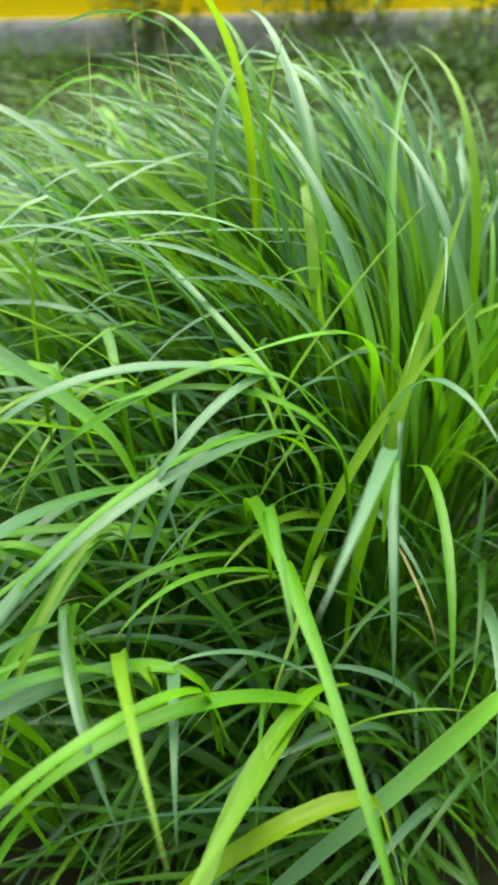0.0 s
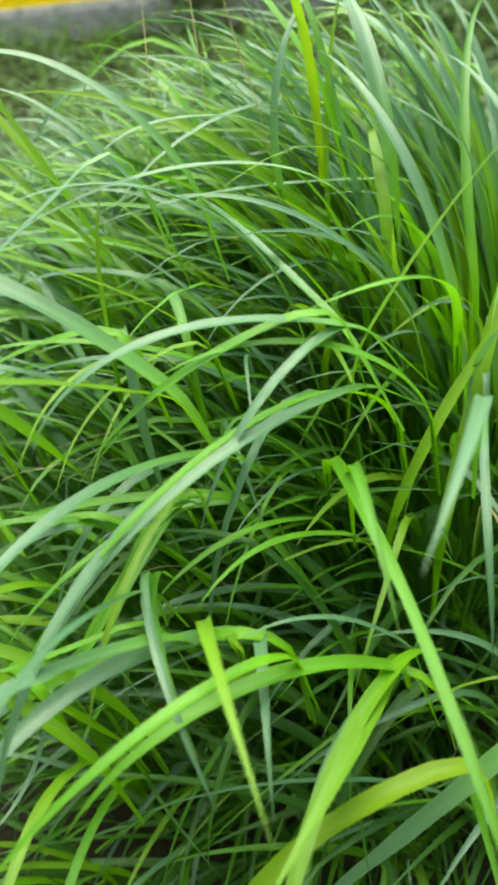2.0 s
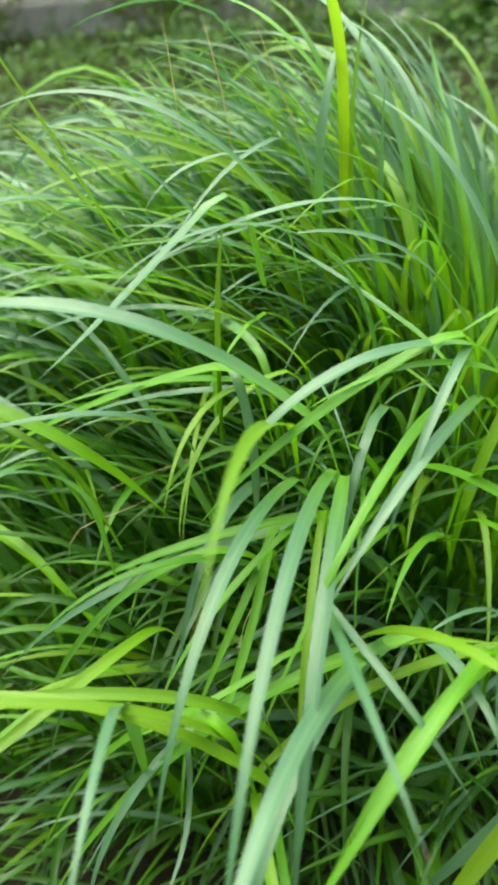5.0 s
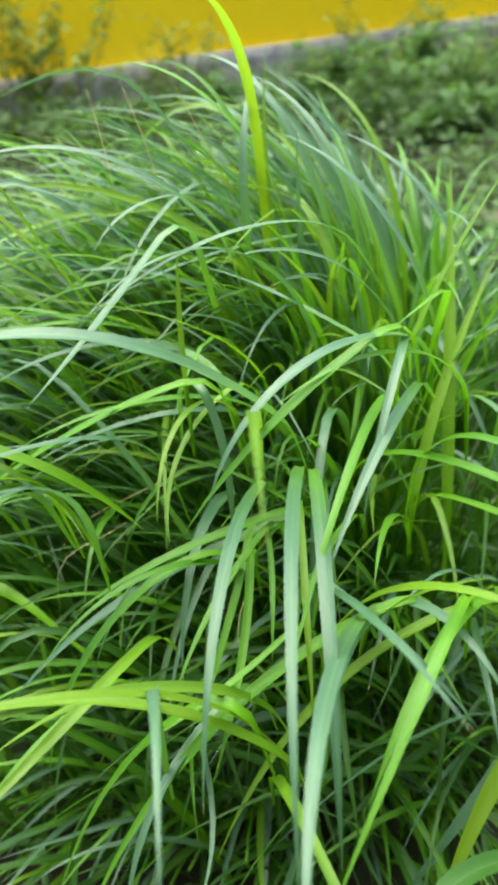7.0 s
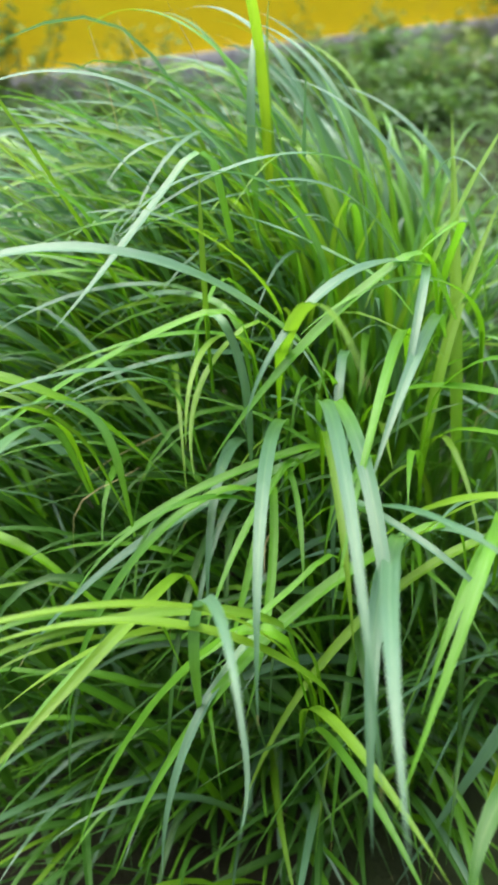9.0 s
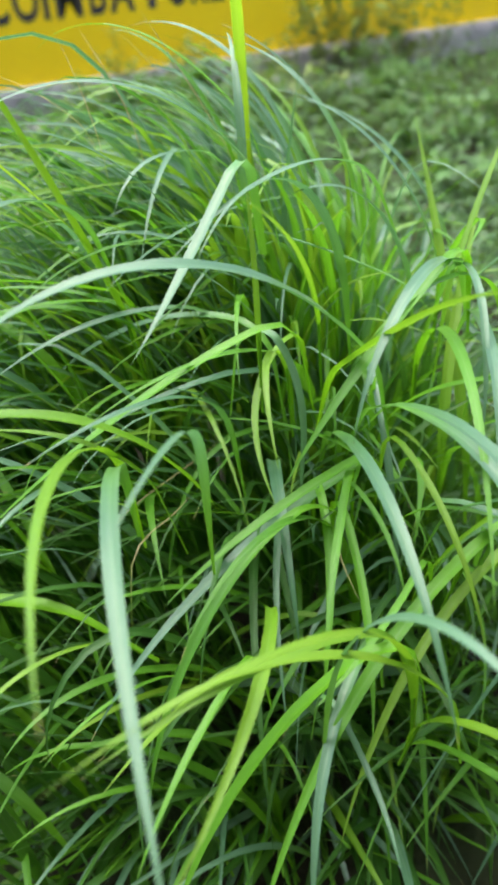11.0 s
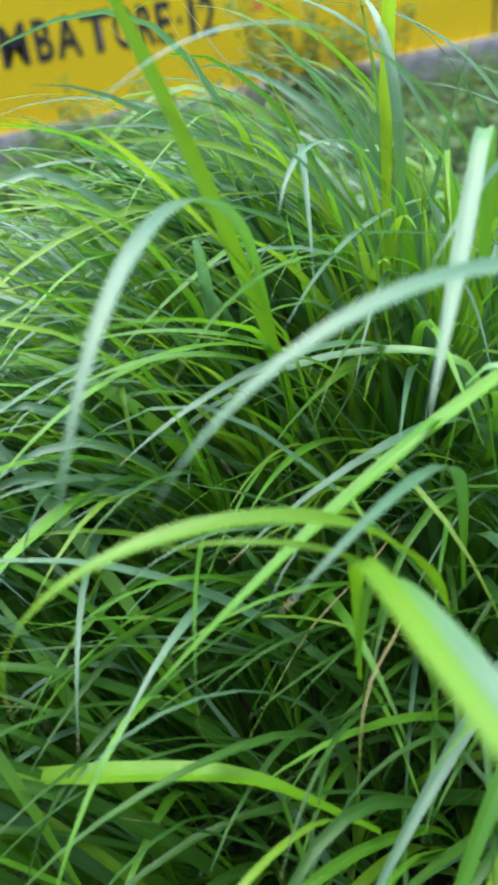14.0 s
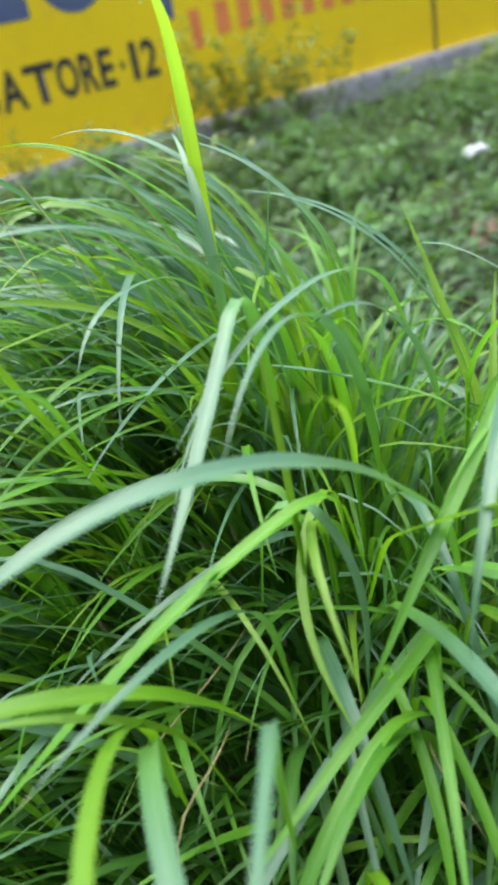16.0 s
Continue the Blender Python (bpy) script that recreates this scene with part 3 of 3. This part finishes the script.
leaf((0.223, -0.154, 0.649), 207, -53, -66, 0.657, 0.022, -23, 1.87, "blue")
leaf((0.102, -0.257, 0.622), -151, -7, -78, 0.352, 0.0175, 10, 0.82, "yellow")
leaf((0.076, 0.133, 0.806), 141, 71, 2, 0.315, 0.0135, -13, 1.29, "blue")
leaf((-0.005, 0.295, 0.842), 121, 73, -17, 0.395, 0.013, 1, 1.47, "blue")
leaf((-0.123, 0.257, 0.887), 64, 92, 2, 0.229, 0.011, 7, 1.39, "blue")
leaf((-0.038, 0.078, 0.822), 147, 25, -37, 0.367, 0.011, -22, 1.61, "blue")
leaf((-0.032, -0.028, 0.878), -155, -7, -57, 0.306, 0.0125, -28, 0.74, "green")
leaf((0.000, -0.033, 0.807), -122, 14, -37, 0.276, 0.012, -7, 1.35, "blue")
leaf((-0.091, 0.312, 0.927), -114, 88, -17, 0.391, 0.0135, -14, 1.59, "yellow", 0.75)
leaf((0.089, 0.329, 0.832), -162, 68, 16, 0.306, 0.009, -69, 1.98, "blue")
leaf((-0.100, 0.332, 0.982), 145, 46, -39, 0.277, 0.01, -3, 1.73, "green")
leaf((-0.184, 0.119, 0.963), -184, 52, -36, 0.324, 0.01, 3, 1.24, "blue")
leaf((0.181, 0.222, 0.748), 125, 70, -2, 0.363, 0.012, 0, 1.20, "blue")
leaf((0.083, 0.300, 0.756), 106, 52, -6, 0.452, 0.012, -25, 1.43, "green")
leaf((-0.004, 0.250, 0.776), 107, 68, -21, 0.246, 0.014, 2, 1.40, "lime")
leaf((0.023, 0.125, 0.810), 202, 59, -2, 0.270, 0.01, 1, 1.32, "blue")
leaf((-0.073, 0.105, 0.778), 210, 81, -35, 0.423, 0.012, 7, 1.21, "blue")
leaf((-0.144, -0.203, 0.717), -88, 41, 5, 0.296, 0.0085, 9, 1.48, "blue")
leaf((-0.084, -0.178, 0.646), -127, 35, -60, 0.371, 0.0155, 22, 1.54, "blue")
leaf((-0.213, -0.271, 0.580), -179, 55, -21, 0.350, 0.0145, -1, 1.42, "lime")
leaf((-0.123, -0.081, 0.754), -99, 19, -93, 0.431, 0.0135, -4, 1.61, "blue")
leaf((-0.191, -0.207, 0.499), -149, 83, -24, 0.470, 0.0125, -32, 0.98, "lime")
leaf((-0.235, 0.051, 0.978), -143, -30, -23, 0.215, 0.0115, -0, 1.79, "blue", 0.8)
leaf((-0.301, -0.002, 0.639), -151, 61, -98, 0.500, 0.0190, -68, 2.15, "lime", 0.02)
leaf((-0.407, -0.022, 0.756), -125, 60, -4, 0.443, 0.0115, 26, 0.53, "lime")
leaf((-0.413, -0.051, 0.770), -111, 44, -32, 0.435, 0.0140, 10, 0.64, "blue")
leaf((-0.403, -0.033, 0.763), -186, 48, -11, 0.150, 0.0085, -27, 1.11, "lime")
leaf((-0.240, -0.001, 0.840), -185, -12, -39, 0.363, 0.0125, -5, 0.67, "green")
leaf((-0.225, 0.017, 0.826), -61, 3, -109, 0.223, 0.0100, -24, 0.30, "blue")
leaf((-0.132, -0.008, 0.641), -163, 1, -52, 0.427, 0.0135, -5, 1.57, "blue")
leaf((-0.238, -0.086, 0.677), -168, 25, -79, 0.390, 0.0115, 7, 0.44, "green")
leaf((-0.147, -0.032, 0.525), -156, 59, -24, 0.203, 0.0026, 61, 1.60, "dry")
leaf((-0.363, 0.071, 0.636), 5, 19, -7, 0.133, 0.0020, 32, 0.82, "dry")
leaf((-0.445, 0.203, 1.016), -14, -47, -56, 0.165, 0.0150, 3, 1.24, "yellow", 0.04)


# ---- lettering painted on the wall ----
FACE = WALL_Y - 0.003


def glyph(ch, x0, x1, z0, z1, material, name="letter"):
    """One painted letter, drawn with the built-in font and fitted to its box on the wall."""
    cu = bpy.data.curves.new("glyph", 'FONT')
    cu.body, cu.offset, cu.extrude = ch, 0.028, 0.0
    tmp = bpy.data.objects.new("glyph", cu)
    me = bpy.data.meshes.new_from_object(tmp)
    bpy.data.objects.remove(tmp)
    bpy.data.curves.remove(cu)
    co = np.empty(len(me.vertices) * 3)
    me.vertices.foreach_get("co", co)
    co = co.reshape(-1, 3)
    lo, hi = co.min(0), co.max(0)
    q = (co - lo) / np.maximum(hi - lo, 1e-6)
    out = np.stack([x0 + q[:, 0] * (x1 - x0), np.full(len(q), FACE), z0 + q[:, 1] * (z1 - z0)], 1)
    me.vertices.foreach_set("co", out.ravel())
    me.materials.append(material)
    me.update()
    ob = new(name, me)
    ob.parent = wall
    return ob


TOP_Z = LINE_Z + 0.25
for ch, x0, x1 in (("C", 0.55, 0.71), ("O", 0.74, 0.91), ("I", 0.935, 0.975), ("M", 1.02, 1.20), ("B", 1.25, 1.37), ("A", 1.39, 1.57), ("T", 1.58, 1.81),
                   ("O", 1.81, 1.97), ("R", 1.99, 2.12), ("E", 2.135, 2.25), ("1", 2.39, 2.445), ("2", 2.48, 2.61)):
    glyph(ch, x0, x1, LINE_Z, TOP_Z, m_black)
part("dot", box(2.30, 2.335, FACE, FACE + 0.002, LINE_Z + 0.10, LINE_Z + 0.14), m_black, wall)


def plate(name, outline, material):
    """A flat painted shape on the wall from its outline."""
    return mesh_object(name, [(px, FACE, pz) for px, pz in outline], [tuple(range(len(outline)))], material, wall)


# large slate-blue shapes above, cut off plain
plate("painted_block", [(1.05, 1.15), (1.74, 1.15), (1.76, 1.62), (1.05, 1.62)], m_navy)
plate("painted_disc", [(2.08 + 0.26 * math.cos(a * math.pi / 16), 1.40 + 0.27 * math.sin(a * math.pi / 16)) for a in range(32)], m_navy)
plate("painted_bar", [(2.70, 1.00), (2.81, 0.96), (2.84, 1.62), (2.72, 1.62)], m_navy)
# red bars where a number stands
plate("red_bar", [(2.93, 0.74), (3.02, 0.74), (3.02, 1.00), (2.93, 1.00)], m_red)
for i in range(10):
    xb = 3.16 + i * 0.205
    plate("red_bar", [(xb, 0.80), (xb + 0.12, 0.80), (xb + 0.12, 1.02), (xb, 1.02)], m_red)
m_rust, nt, bsdf, lk = mat("rust_stain")
lk.new(mixc(nt, noise_tex(nt, 20, 5), (0.06, 0.035, 0.02), (0.22, 0.12, 0.04)), bsdf.inputs["Base Color"])
plate("dark_seam", [(5.41, FOOT_Z), (5.45, FOOT_Z), (5.45, 0.6), (5.435, 0.95), (5.45, 1.4), (5.44, 2.3), (5.41, 2.3), (5.415, 1.2), (5.40, 0.8)], m_rust)


# ---- weeds ----
def weed_material(name, a, b):
    m, nt, bsdf, lk = mat(name)
    rnd = nt.nodes.new("ShaderNodeNewGeometry").outputs["Random Per Island"]
    t = maths(nt, 'ADD', maths(nt, 'MULTIPLY', rnd, 0.6), maths(nt, 'MULTIPLY', noise_tex(nt, 1.7, 4), 0.9))
    c = ramp(nt, t, [(0.35, a), (0.95, b)])
    lk.new(c, bsdf.inputs["Base Color"])
    bsdf.inputs["Roughness"].default_value = 0.55
    tl = nt.nodes.new("ShaderNodeBsdfTranslucent")
    lk.new(mixc(nt, 0.5, c, (0.22, 0.42, 0.03)), tl.inputs[0])
    mx = nt.nodes.new("ShaderNodeMixShader")
    mx.inputs[0].default_value = 0.35
    lk.new(bsdf.outputs[0], mx.inputs[1])
    lk.new(tl.outputs[0], mx.inputs[2])
    lk.new(mx.outputs[0], nt.nodes["Material Output"].inputs[0])
    return m


m_weed = weed_material("weed_leaf", (0.010, 0.036, 0.008), (0.050, 0.13, 0.022))
m_bush = weed_material("bush_leaf", (0.10, 0.16, 0.03), (0.26, 0.34, 0.07))
m_clump = weed_material("weed_clump_leaf", (0.016, 0.055, 0.010), (0.085, 0.21, 0.034))
m_twig, nt, bsdf, lk = mat("twig")
lk.new(mixc(nt, noise_tex(nt, 30), (0.16, 0.13, 0.06), (0.22, 0.24, 0.09)), bsdf.inputs["Base Color"])


def small_leaf(verts, faces, c, d, n, length, width):
    """An oval pointed leaf folded along its midrib, at c along d, facing n."""
    d = d.normalized()
    s = d.cross(n).normalized()
    n = s.cross(d)
    b = len(verts)
    m1, m2 = c + d * length * 0.35, c + d * length * 0.7 - n * length * 0.05
    verts += [c, m1 + s * width * 0.5 + n * width * 0.12, m1, m1 - s * width * 0.5 + n * width * 0.12,
              m2 + s * width * 0.36 + n * width * 0.08, m2, m2 - s * width * 0.36 + n * width * 0.08, c + d * length - n * length * 0.12]
    faces += [(b, b + 2, b + 1), (b, b + 3, b + 2), (b + 1, b + 2, b + 5, b + 4), (b + 2, b + 3, b + 6, b + 5), (b + 4, b + 5, b + 7), (b + 5, b + 6, b + 7)]


wr = random.Random(21)
verts, faces = [], []
for i in range(12500):
    px, py = wr.uniform(-5.5, 9.5), wr.uniform(-0.1, 5.15) + min(0.0, wr.gauss(0, 0.35))
    if ((px - CX) / 0.75) ** 2 + ((py - CY) / 0.7) ** 2 < 1:
        continue
    # patchy: thick on the east side and along the wall, thin on the west
    dens = 0.72 + 0.8 * noise.noise(Vector((px * 0.9, py * 0.9, 1.3))) + 0.06 * (px - 0.5) - 0.5 * max(0.0, abs(px - 2.2) - 6.0)
    if wr.random() > dens:
        continue
    g = ground_height(px, py)
    if py > 4.45 and px > 2.2 and wr.random() < 0.75:
        continue
    if py < 0.5 and wr.random() > max(0.12, 0.4 + py):
        continue
    h = wr.uniform(0.06, 0.26) * (0.5 if py < 0.3 else 1.0) * (0.7 + 0.5 * min(1.0, max(0.0, dens)))
    for j in range(wr.randint(7, 12)):
        a = wr.uniform(0, 2 * math.pi)
        r = wr.uniform(0.01, 0.13)
        z = h * wr.random() ** 0.6
        d = Vector((math.cos(a), math.sin(a), wr.uniform(-0.3, 0.7)))
        ln = wr.uniform(0.022, 0.062)
        small_leaf(verts, faces, Vector((px + r * math.cos(a), py + r * math.sin(a), g + z)), d, Vector((wr.gauss(0, 0.35), wr.gauss(0, 0.35), 1)), ln, ln * wr.uniform(0.4, 0.75))
tagged(mesh_object("weeds", verts, faces, m_weed, None, "", True), "low dark green broad-leaved weeds covering the ground", "weeds", kind="stuff")

# finer grass blades between the weeds
verts, faces = [], []
for i in range(5200):
    px, py = wr.uniform(-3.6, 8.0), wr.uniform(0.5, 5.1)
    if ((px - CX) / 0.7) ** 2 + ((py - CY) / 0.65) ** 2 < 1 or noise.noise(Vector((px * 0.8, py * 0.8, 8.1))) < -0.12:
        continue
    g, a, h, wd = ground_height(px, py), wr.uniform(0, 2 * math.pi), wr.uniform(0.06, 0.22), wr.uniform(0.003, 0.006)
    s = Vector((-math.sin(a), math.cos(a), 0)) * wd
    o, dd = Vector((px, py, g - 0.01)), Vector((math.cos(a), math.sin(a), 0))
    b = len(verts)
    p1, p2, p3 = o + dd * h * 0.15 + Vector((0, 0, h * 0.6)), o + dd * h * 0.45 + Vector((0, 0, h * 0.95)), o + dd * h * 0.9 + Vector((0, 0, h * 0.9))
    verts += [o - s, o + s, p1 - s, p1 + s, p2 - s * 0.7, p2 + s * 0.7, p3]
    faces += [(b, b + 1, b + 3, b + 2), (b + 2, b + 3, b + 5, b + 4), (b + 4, b + 5, b + 6)]
tagged(mesh_object("low_grass", verts, faces, m_weed, None, "", True), "short green grass blades scattered between the weeds", "grass", kind="stuff")


def bush(cx, cy, wide, tall, n, label, leaf=0.05, seed=1, material=None, group="bushes along the wall"):
    """A straggly weed bush: thin stems from one root and small leaves along them."""
    r = random.Random(seed)
    root = tagged(new("bush"), label, "bush", group=group)
    root.location = (cx, cy, ground_height(cx, cy))
    lv, lf = [], []
    for i in range(n):
        a = r.uniform(0, 2 * math.pi)
        top = Vector((r.uniform(-0.5, 0.5) * wide, r.uniform(-0.3, 0.12) * min(wide, 0.8), tall * r.uniform(0.45, 1.0)))
        v, f = culm_mesh((top.x * 0.25, top.y * 0.3, -0.02), top, 0.006, 0.002, (r.gauss(0, 0.04), r.gauss(0, 0.03)))
        mesh_object("branch", v, f, m_twig, root, "", True)
        for j in range(int(26 + tall * 30)):
            s = r.uniform(0.2, 1.02)
            c = Vector((top.x * (0.25 + 0.75 * s), top.y * (0.3 + 0.7 * s), top.z * s)) + Vector((r.gauss(0, 0.03), r.gauss(0, 0.03), r.gauss(0, 0.02)))
            a = r.uniform(0, 2 * math.pi)
            ln = leaf * r.uniform(0.7, 1.6)
            small_leaf(lv, lf, c, Vector((math.cos(a), math.sin(a), r.uniform(-0.5, 0.6))), Vector((r.gauss(0, 0.4), r.gauss(0, 0.4), 1)), ln, ln * r.uniform(0.35, 0.6))
    mesh_object("foliage", lv, lf, material or m_bush, root, "small green leaves", True)["kind"] = "stuff"
    return root


bush(3.05, 4.95, 1.35, 1.0, 18, "straggly green weed bush in front of the yellow wall", 0.055, 3)
bush(3.75, 5.00, 0.8, 0.70, 9, "thin green weed bush against the yellow wall", 0.05, 4)
bush(2.55, 5.02, 0.5, 0.45, 5, "small green weed at the foot of the wall", 0.05, 5)
bush(1.62, 5.02, 0.9, 0.66, 9, "thin dusty green weed bush by the wall", 0.045, 6)
bush(1.25, 4.80, 0.9, 0.40, 9, "low leafy green bush by the grey footing", 0.055, 7)
bush(-0.75, 4.90, 1.3, 0.95, 19, "tall straggly green weed bush against the wall", 0.055, 8)
bush(0.15, 4.95, 0.9, 0.62, 10, "low green weed bush at the foot of the wall", 0.05, 9)
bush(-2.0, 4.95, 1.4, 0.85, 16, "straggly green weed bush along the footing", 0.055, 10)
bush(2.0, 4.2, 1.0, 0.34, 9, "low bright green weed bush in the open ground", 0.06, 11)
bush(4.8, 4.5, 1.4, 0.36, 10, "low dark green weed bush in the open ground", 0.06, 12)

# leafy weeds standing in clumps in the open ground
cr = random.Random(44)
for i in range(30):
    cx, cy = cr.uniform(0.5, 5.2), cr.uniform(1.7, 4.75)
    tall = cr.uniform(0.16, 0.34) * (1.35 if cy > 3.6 else 1.0)
    bush(cx, cy, cr.uniform(0.35, 0.8), tall, cr.randint(5, 9), "low leafy mid-green weed clump in the open ground", cr.uniform(0.04, 0.065), 60 + i, m_clump, "weed clumps in the open ground")

# ---- litter ----
m_plastic, nt, bsdf, lk = mat("white_plastic")
lk.new(ramp(nt, noise_tex(nt, 25), [(0.3, (0.62, 0.66, 0.72)), (0.7, (0.82, 0.83, 0.85))]), bsdf.inputs["Base Color"])
bsdf.inputs["Roughness"].default_value = 0.3


def crumple(name, loc, size, material, label, category, seed, flat=0.5):
    bm = bmesh.new()
    bmesh.ops.create_icosphere(bm, subdivisions=3, radius=1)
    for v in bm.verts:
        k = 1 + 0.55 * noise.noise(v.co * 1.7 + Vector((seed, 0, 0))) + 0.25 * noise.noise(v.co * 5 + Vector((0, seed, 0)))
        v.co = Vector((v.co.x * size[0], v.co.y * size[1], v.co.z * size[2])) * k
    ob = part(name, bm, material, None)
    ob.location = (loc[0], loc[1], ground_height(loc[0], loc[1]) + loc[2])
    return tagged(ob, label, category)


crumple("plastic_scrap", (2.88, 2.60, 0.16), (0.07, 0.03, 0.025), m_plastic, "crumpled white plastic scrap caught on the weeds", "litter", 2.0)
m_clay, nt, bsdf, lk = mat("clay_brick")
lk.new(mixc(nt, noise_tex(nt, 18, 6), (0.08, 0.03, 0.018), (0.15, 0.065, 0.04)), bsdf.inputs["Base Color"])
bump(nt, bsdf, noise_tex(nt, 60), 0.6, 0.005)
crumple("brick_fragment", (2.15, 1.88, 0.05), (0.11, 0.07, 0.07), m_clay, "broken reddish brown brick piece among weeds", "brick", 5.0)
crumple("brick_fragment", (1.12, 2.20, 0.03), (0.10, 0.08, 0.05), m_clay, "broken reddish brown brick piece on the soil", "brick", 9.0)
for i in range(14):
    crumple("stone", (wr.uniform(-0.4, 4.0), wr.uniform(4.75, 5.12), 0.02), (wr.uniform(0.05, 0.16), wr.uniform(0.05, 0.09), wr.uniform(0.04, 0.10)), m_conc,
            "rough grey rubble stone at the wall's foot", "stone", 11.0 + i)["group"] = "rubble along the wall"
